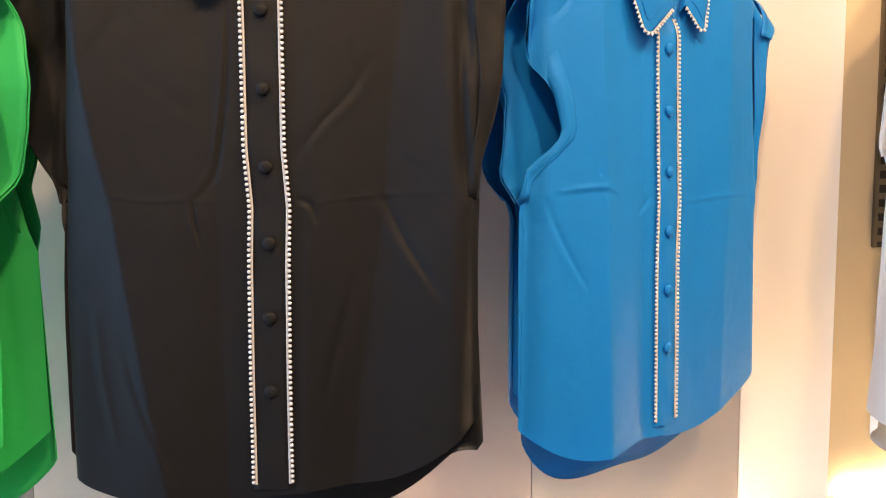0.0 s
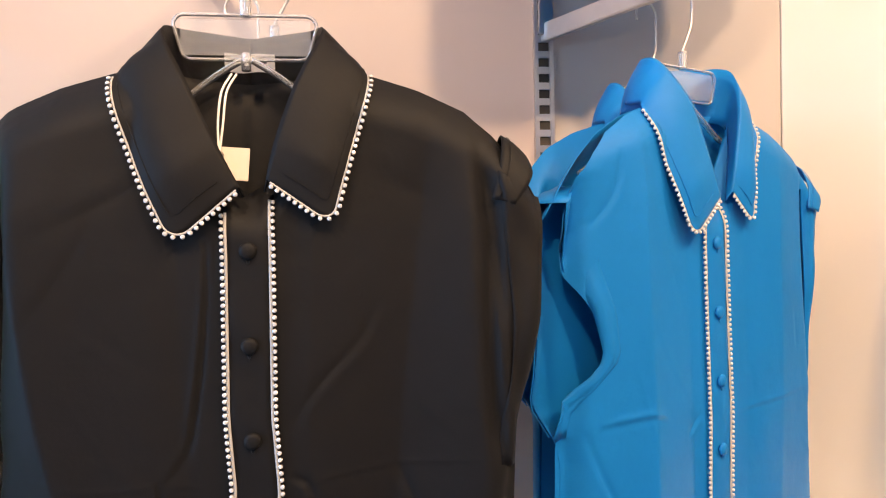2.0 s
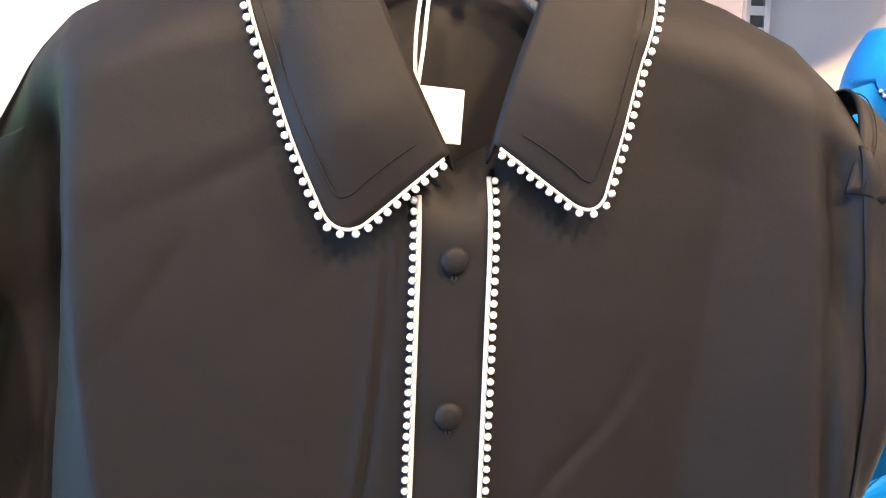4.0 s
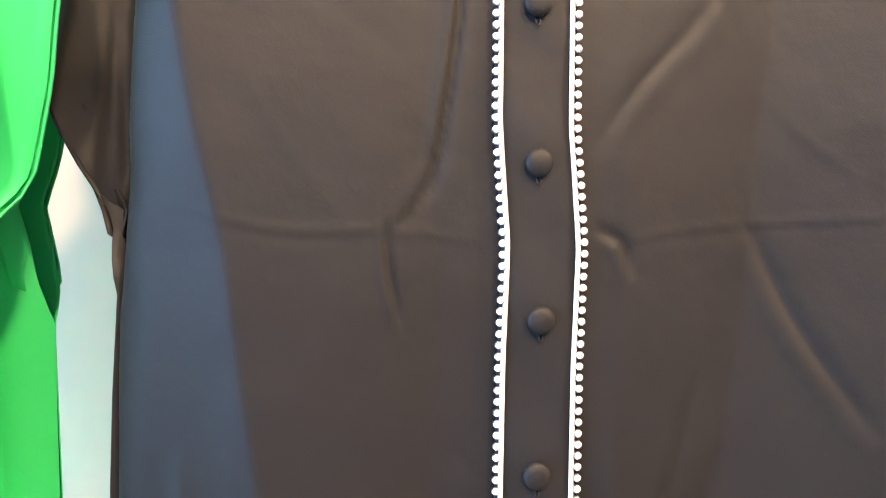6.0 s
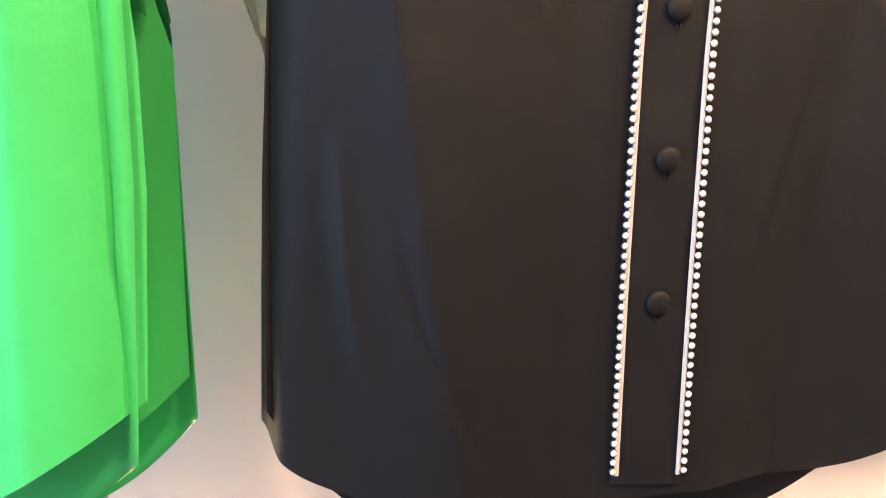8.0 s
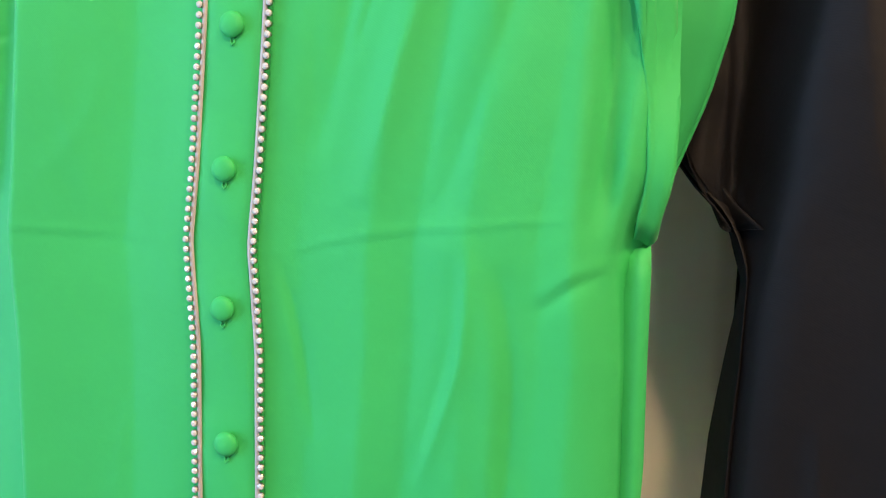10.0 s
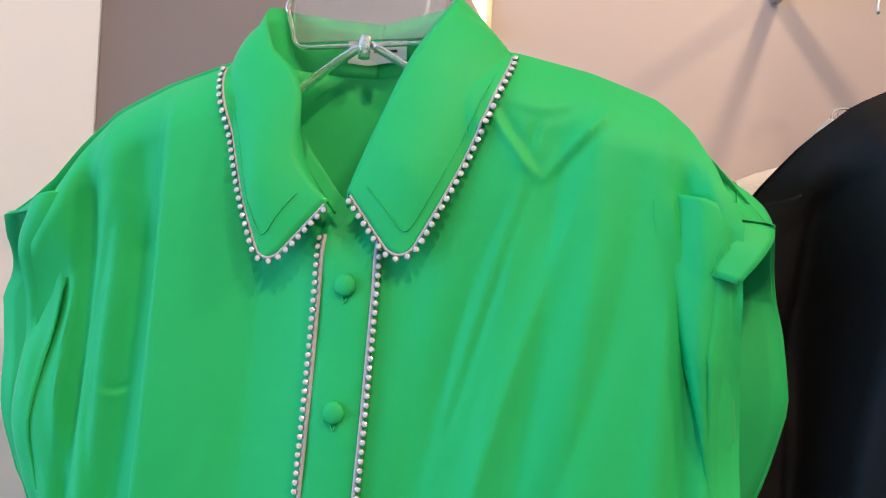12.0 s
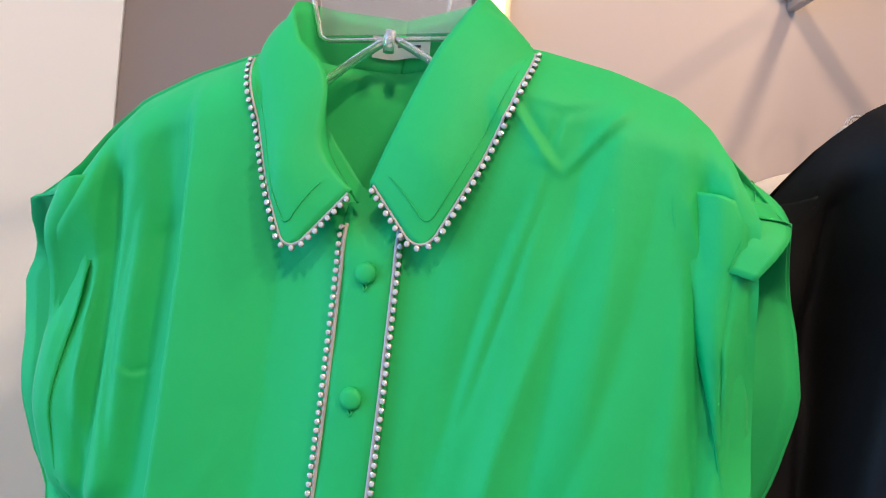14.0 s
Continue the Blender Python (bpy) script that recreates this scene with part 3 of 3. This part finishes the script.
def cuff(thing, side, rise, cut, cloth):
    """The stitched fold that stands off the end of a shoulder."""
    n, cols = 26, 8
    inner = curve_points([(0.234, -0.004, 0.008), (0.243, 0.000, 0.040), (0.250, 0.018, 0.068), (0.252, 0.045, 0.068), (0.252, 0.062, 0.040)], n)
    outer = curve_points([(0.254, -0.010, 0.000), (0.272, -0.004, 0.016), (0.280, 0.012, 0.030), (0.268, 0.042, 0.055), (0.274, 0.066, 0.030)], n)
    wide = cut.half(0.05) / 0.267
    inner[:, 0] -= 0.010
    rest = float(cut.front(np.array([side * 0.225]), np.array([0.03]))[0]) * 0.6
    verts = []
    for i in range(n):
        for c in range(cols):
            f = c / (cols - 1)
            p = inner[i] + (outer[i] - inner[i]) * f * 0.7
            p = p + np.array([0.2, -0.7, 0.6]) * 0.0016 * math.sin(math.pi * f)
            verts.append((side * p[0] * wide, p[1] + rest, p[2] + rise))
    ob = part("cuff_fold", (verts, grid_faces(n, cols)), cloth, thing, "stitched fold at the end of the shoulder", thick=0.0018)
    line = [Vector(verts[i * cols + 2]) + Vector((0, -0.002, 0.0015)) for i in range(n)]
    part("topstitch", tube(line, 0.0004, 5), cloth, ob)


def neck_label(thing):
    verts, cols, rows = [], 12, 4
    for r in range(rows):
        for c in range(cols):
            u = -0.024 + 0.048 * c / (cols - 1)
            verts.append((u, 0.0725 - 6 * u * u, 0.192 - 0.018 * r / (rows - 1) + 0.0008 * math.sin(200 * u)))
    ob = part("neck_label", (verts, grid_faces(rows, cols)), LABEL, thing, "white woven neck label")
    for i, (a, b) in enumerate(((-0.016, -0.006), (-0.003, 0.004), (0.007, 0.016))):
        part("print_bar", box(a, b, 0.0695, 0.0702, 0.1825, 0.1845), INK, ob, smooth=False)


def hang_tag(thing):
    bm = box(-0.030, 0.009, -0.0006, 0.0006, -0.030, 0.0, 0.0004)
    ob = part("hang_tag", bm, CARD, thing, "blank cream card tag on a white string", smooth=False)
    ob.matrix_basis = pose(-0.004, 0.004, 0.092, -8, 4, 0)
    ring = [(-0.017 + 0.0032 * math.cos(w), -0.0012, -0.008 + 0.0032 * math.sin(w)) for w in np.linspace(0, 2 * math.pi, 16, endpoint=False)]
    part("eyelet", tube(ring, 0.0008, 6, True), BRONZE, ob)
    for dx in (-0.0022, 0.0022):
        pts = curve_points([(-0.017, -0.002, -0.008), (-0.0175 + dx, -0.003, 0.02), (-0.0165 + dx, -0.001, 0.05), (-0.012 + dx, 0.02, 0.075)], 20)
        part("string", tube(pts, 0.0011, 6), STRING, ob)


def hanger(m, label, hook_bend=0.0):
    """A clear moulded hanger with a steel hook."""
    thing = tagged(new("hanger"), label, "hanger", "clear hangers")
    frame_keys = []
    for cx, cz, a0 in ((0.056, 0.212, 0), (-0.056, 0.212, 90), (-0.050, 0.190, 180), (0.050, 0.190, 270)):
        for a in np.linspace(a0, a0 + 90, 6):
            frame_keys.append((cx + 0.010 * math.cos(radians(a)), 0.045, cz + 0.010 * math.sin(radians(a))))
    part("loop", tube(frame_keys, 0.0018, 8, True, 1.6), PLASTIC, thing)
    bm = box(-0.060, 0.060, 0.0442, 0.0458, 0.184, 0.218)
    part("web", bm, PLASTIC, thing, smooth=False)
    for side in (-1, 1):
        pts = curve_points([(side * 0.004, 0.045, 0.180), (side * 0.03, 0.045, 0.164), (side * 0.075, 0.042, 0.132), (side * 0.14, 0.036, 0.112), (side * 0.20, 0.032, 0.082)], 30)
        part("arm", tube(pts, 0.0032, 8, False, 1.5), PLASTIC, thing)
    part("notch", tube([(0, 0.040, 0.184), (0, 0.038, 0.176), (0, 0.038, 0.168)], 0.0045, 10), PLASTIC, thing)
    neck = curve_points([(0, 0.045, 0.220), (0, 0.045, 0.230), (0, 0.045, 0.242)], 8)
    part("stem", tube(neck, 0.0055, 10), PLASTIC, thing)
    keys = [(0, 0.045, 0.225), (0.001, 0.045, 0.245), (0.010, 0.045, 0.262), (0.020 + hook_bend, 0.045, 0.285)]
    for a in np.linspace(-20, 200, 12):
        keys.append((0.001 + 0.021 * math.cos(radians(a)), 0.045, 0.330 + 0.021 * math.sin(radians(a))))
    part("hook", tube(curve_points(keys, 60), 0.0017, 8), STEEL, thing, "thin steel hook")
    thing.matrix_world = m
    return thing


BLACK_CUT = Cut([(0.2, 0.0), (0.0, 0.001), (-0.15, -0.001), (-0.215, 0.003), (-0.28, 0.0), (-0.42, -0.003), (-0.6, -0.005)],
                [],
                [([(-0.036, 0.01), (-0.038, -0.05), (-0.045, -0.12), (-0.056, -0.175), (-0.080, -0.207)], 0.0024, 0.0042),
                 ([(-0.084, -0.200), (-0.083, -0.225), (-0.074, -0.262)], 0.0020, 0.0030),
                 ([(-0.20, -0.190), (-0.14, -0.205), (-0.08, -0.206), (-0.025, -0.214)], 0.0020, -0.0006),
                 ([(0.028, -0.222), (0.06, -0.210), (0.12, -0.204), (0.22, -0.200)], 0.0020, -0.0006),
                 ([(0.032, -0.165), (0.060, -0.125), (0.098, -0.085), (0.118, -0.045)], 0.0046, 0.0014),
                 ([(0.028, -0.205), (0.045, -0.214), (0.052, -0.235)], 0.0035, 0.0030),
                 ([(0.125, -0.20), (0.155, -0.26), (0.20, -0.33)], 0.005, 0.0030),
                 ([(0.10, -0.28), (0.08, -0.36), (0.06, -0.44)], 0.006, 0.0016),
                 ([(-0.19, -0.32), (-0.185, -0.40), (-0.17, -0.49)], 0.006, -0.0030), ([(-0.16, -0.36), (-0.14, -0.44), (-0.10, -0.53)], 0.004, 0.0016),
                 ([(-0.026, 0.035), (-0.030, -0.03)], 0.002, 0.0020)], 0.3,
                slant=((-0.26, -0.25, 0.026), (-0.215, -0.115, -0.014), (-0.065, -0.050, 0.004), (0, 0, 0), (0.06, 0.035, -0.003), (0.165, 0.09, 0.009), (0.24, 0.215, -0.017), (0.27, 0.26, 0.0)), push=(0.034, 0.0), tuck=(-0.024, 0.0), strays=24, droop=0.006, ridges=(0.196, 0.215), gusset=(0.030, 0.012), wander=0.11, cuffs=((1, 0.034),),
                outline=([0.243, 0.236, 0.230, 0.235, 0.254, 0.276, 0.282, 0.280, 0.276, 0.272, 0.27], [0.240, 0.234, 0.228, 0.235, 0.256, 0.280, 0.288, 0.286, 0.280, 0.274, 0.27],
                         [0.252, 0.240, 0.238, 0.238, 0.240, 0.257, 0.266, 0.270, 0.274, 0.276, 0.27], [0.250, 0.238, 0.235, 0.236, 0.240, 0.252, 0.262, 0.268, 0.273, 0.276, 0.27]))
GREEN_CUT = Cut([(0.2, 0.011), (0.05, 0.010), (0.0, 0.0085), (-0.09, 0.0035), (-0.17, -0.002), (-0.215, -0.0065), (-0.28, -0.002), (-0.6, -0.002)],
                [],
                [([(0.115, 0.08), (0.085, 0.0), (0.055, -0.16)], 0.012, 0.0050), ([(0.165, 0.10), (0.125, -0.02), (0.085, -0.19)], 0.010, -0.0050), ([(0.19, 0.09), (0.17, -0.05), (0.13, -0.2)], 0.010, 0.0040),
                 ([(0.125, 0.070), (0.105, 0.098), (0.088, 0.125)], 0.0030, -0.0036), ([(0.125, 0.070), (0.15, 0.097), (0.175, 0.122)], 0.0030, -0.0036), ([(0.122, 0.075), (0.10, 0.0), (0.075, -0.10)], 0.0035, 0.0030),
                 ([(0.10, 0.125), (0.13, 0.118), (0.165, 0.13)], 0.003, -0.0016), ([(0.115, 0.083), (0.125, 0.112)], 0.003, 0.0016),
                 ([(-0.20, -0.205), (-0.12, -0.209), (-0.03, -0.215)], 0.0020, -0.0007), ([(0.03, -0.222), (0.10, -0.206), (0.22, -0.195)], 0.0020, -0.0008),
                 ([(0.155, -0.21), (0.145, -0.28), (0.12, -0.36)], 0.004, -0.0030), ([(0.17, -0.22), (0.175, -0.30), (0.17, -0.42)], 0.006, 0.0040),
                 ([(0.24, -0.225), (0.215, -0.232), (0.19, -0.250)], 0.0035, 0.0022), ([(-0.19, 0.06), (-0.205, -0.05), (-0.195, -0.17)], 0.006, 0.0050), ([(-0.225, 0.03), (-0.235, -0.08), (-0.22, -0.19)], 0.006, -0.0050), ([(-0.20, -0.075), (-0.185, -0.085), (-0.17, -0.08)], 0.0025, 0.0020), ([(0.205, 0.06), (0.235, -0.05), (0.245, -0.16)], 0.004, -0.0050), ([(-0.05, 0.10), (-0.08, 0.085), (-0.10, 0.06)], 0.003, 0.0010),
                 ([(0.035, -0.22), (0.045, -0.27), (0.055, -0.34)], 0.004, 0.0022)], 1.7, 1.04,
                gusset=(0.026, 0.010), ridges=(0.140, 0.232), slant=((-0.28, -0.27, 0.028), (-0.145, -0.140, -0.008), (-0.07, -0.07, 0.006), (0, 0, 0), (0.05, 0.045, 0.002), (0.115, 0.068, -0.005), (0.140, 0.098, 0.003), (0.165, 0.135, -0.004), (0.205, 0.178, 0.003), (0.222, 0.200, -0.001), (0.28, 0.27, 0.024)), tips=(0.013, -0.018), pull=(0.014, 0.005), close=0.006, lift=0.004, push=(0.0, -0.010), tuck=(0.0, 0.010), strays=22, droop=0.004, bow=0.011, cuffs=((1, 0.006),),
                outline=([0.260, 0.255, 0.250, 0.255, 0.268, 0.276, 0.272, 0.266, 0.262, 0.258, 0.26], [0.260, 0.255, 0.250, 0.275, 0.303, 0.312, 0.316, 0.330, 0.308, 0.270, 0.26],
                         [0.242, 0.256, 0.255, 0.253, 0.260, 0.262, 0.258, 0.252, 0.248, 0.250, 0.26], [0.240, 0.252, 0.252, 0.252, 0.266, 0.284, 0.296, 0.292, 0.280, 0.270, 0.265]))
BLUE_CUT = Cut([(0.2, -0.006), (0.0, -0.005), (-0.09, -0.002), (-0.215, 0.003), (-0.3, 0.001), (-0.6, 0.004)],
               [],
               [([(-0.20, -0.195), (-0.13, -0.190), (-0.10, -0.20)], 0.0035, -0.0022), ([(-0.06, -0.23), (-0.03, -0.205)], 0.0035, 0.0020),
                ([(0.03, -0.215), (0.12, -0.207), (0.21, -0.205)], 0.003, -0.0012), ([(-0.215, -0.20), (-0.19, -0.26), (-0.15, -0.33)], 0.004, 0.0030),
                ([(-0.20, 0.02), (-0.17, 0.06), (-0.16, 0.11)], 0.004, 0.0018)], 2.9, 0.99,
               slant=((-0.26, -0.25, 0.036), (-0.13, -0.12, -0.009), (-0.05, -0.04, 0.003), (0, 0, 0), (0.06, 0.06, 0.0), (0.135, 0.125, -0.006), (0.26, 0.25, 0.008)), longer=0.008, rise=0.016, droop=0.012, tips=(0.0, -0.018), pull=(0.0, -0.016), cuffs=((1, 0.034),),
               outline=([0.242, 0.238, 0.238, 0.238, 0.232, 0.188, 0.200, 0.226, 0.238, 0.236, 0.23], [0.238, 0.232, 0.230, 0.236, 0.248, 0.242, 0.236, 0.252, 0.258, 0.250, 0.24],
                        [0.238, 0.232, 0.230, 0.230, 0.231, 0.232, 0.233, 0.236, 0.246, 0.252, 0.25], [0.235, 0.230, 0.228, 0.228, 0.230, 0.233, 0.236, 0.242, 0.256, 0.258, 0.25]))
UPPER_CUT = Cut(BLUE_CUT.drift, [], [], 5.3, strays=0)
M_BLACK = pose(0, 0, 1.40, 0, 0, 0)
M_GREEN = pose(-0.551, 0.010, 1.394, 0, 0, -8.8)
M_BLUE = pose(0.540, 0.155, 1.391, 0, 0, 25.6)

# ---- the hanging blouses ----
HANG = "clear plastic hanger with a steel hook on a display arm"


def behind(m, back, along=0.0, turn=0.0, down=0.0):
    """A place further along the arm, behind m."""
    return m @ Matrix.Translation((along, back, -down)) @ pose(0, 0, 0, 0, 0, turn)


def arm_for(m, wall, front, label, rise=0.0):
    tip = m @ Vector((0.0, 0.045 - front, 0.334 + rise))
    arm((wall[0], wall[1], tip.z), tip, label)


blouse("black crepe blouse edged with clear stones, hanging on a clear hanger", BLACK_CUT, BLACK, M_BLACK, "single", tag=True)
hanger(M_BLACK, HANG)
BACK_CUT = Cut(BLACK_CUT.drift, [], [([(0.12, 0.05), (0.16, -0.1), (0.15, -0.3)], 0.01, 0.006)], 4.1, strays=5, wide=0.95)
LONG_SIDE = [0.262, 0.240, 0.230, 0.226, 0.222, 0.218, 0.214, 0.210, 0.205, 0.20, 0.20]
SIDE_CUT = Cut(BLACK_CUT.drift, [], [([(-0.21, 0.0), (-0.20, -0.2), (-0.22, -0.5)], 0.008, 0.004)], 3.3, strays=6, longer=0.09, outline=(LONG_SIDE, LONG_SIDE, LONG_SIDE, LONG_SIDE))
M_BLACK_BACK = behind(M_BLACK, 0.105, 0.02, 2)
blouse("black crepe blouse hanging behind another black one", BACK_CUT, BLACK, M_BLACK_BACK, "joined", fine=False)
hanger(M_BLACK_BACK, HANG)
M_CREAM = behind(M_BLACK, 0.24, -0.03, 3, 0.03)
blouse("cream voile blouse hanging behind the black ones", BACK_CUT, CREAM, M_CREAM, "joined", fine=False)
hanger(M_CREAM, HANG)
blouse("green crepe blouse edged with clear stones, hanging on a clear hanger", GREEN_CUT, GREEN, M_GREEN, "single")
hanger(M_GREEN, HANG)
GREEN_BACK_CUT = Cut(BLACK_CUT.drift, [], [([(0.12, 0.05), (0.16, -0.1), (0.15, -0.3)], 0.01, 0.006), ([(0.19, -0.2), (0.2, -0.35), (0.21, -0.5)], 0.006, 0.004)], 6.1, strays=8, sleeve=(0.0, -0.05))
M_GREEN_BACK = behind(M_GREEN, 0.125, -0.004, 4, 0.03)
blouse("green crepe blouse hanging behind another green one", GREEN_BACK_CUT, GREEN, M_GREEN_BACK, "joined", fine=False)
hanger(M_GREEN_BACK, HANG)
blouse("blue crepe blouse edged with clear stones, hanging on a clear hanger", BLUE_CUT, BLUE, M_BLUE, "joined")
hanger(M_BLUE, HANG)
BLUE_BACK_CUT = Cut(BLUE_CUT.drift, [], [([(-0.18, 0.06), (-0.19, -0.05), (-0.17, -0.18)], 0.006, 0.004)], 2.2, wide=1.0, rise=0.016, droop=0.012, strays=6)
M_BLUE_BACK = behind(M_BLUE, 0.120, 0.075, -3)
blouse("blue crepe blouse hanging behind another blue one", BLUE_BACK_CUT, BLUE, M_BLUE_BACK, "joined", fine=False)
hanger(M_BLUE_BACK, HANG)
M_UPPER = pose(0.53, 0.20, 2.335, 0, 0, 20)
blouse("blue crepe blouse on the upper display arm", UPPER_CUT, BLUE, M_UPPER, "joined", fine=False)
hanger(M_UPPER, HANG)
M_WHITE = pose(1.135, 0.175, 1.45, 0, 0, 10)
blouse("long white blouse hanging behind a black one", SIDE_CUT, WHITE, M_WHITE, "joined", fine=False)
hanger(M_WHITE, HANG)
M_DARK = behind(M_WHITE, -0.085, -0.035, 0)
blouse("long black blouse hanging in front of the white one", SIDE_CUT, BLACK, M_DARK, "joined", fine=False)
hanger(M_DARK, HANG)

arm_for(M_BLACK, (-0.092, WALL_Y), 0.05, "flat steel display arm holding the black blouse", 0.05)
arm_for(M_GREEN, (-0.47, WALL_Y), 0.05, "flat steel display arm holding the green blouse")
arm_for(M_BLUE, (0.415, WALL_Y), 0.05, "flat steel display arm holding the blue blouses")
arm_for(M_UPPER, (0.415, WALL_Y), 0.05, "upper flat steel display arm")
arm_for(M_WHITE, (1.02, 0.335), 0.16, "flat steel display arm holding the white blouse")
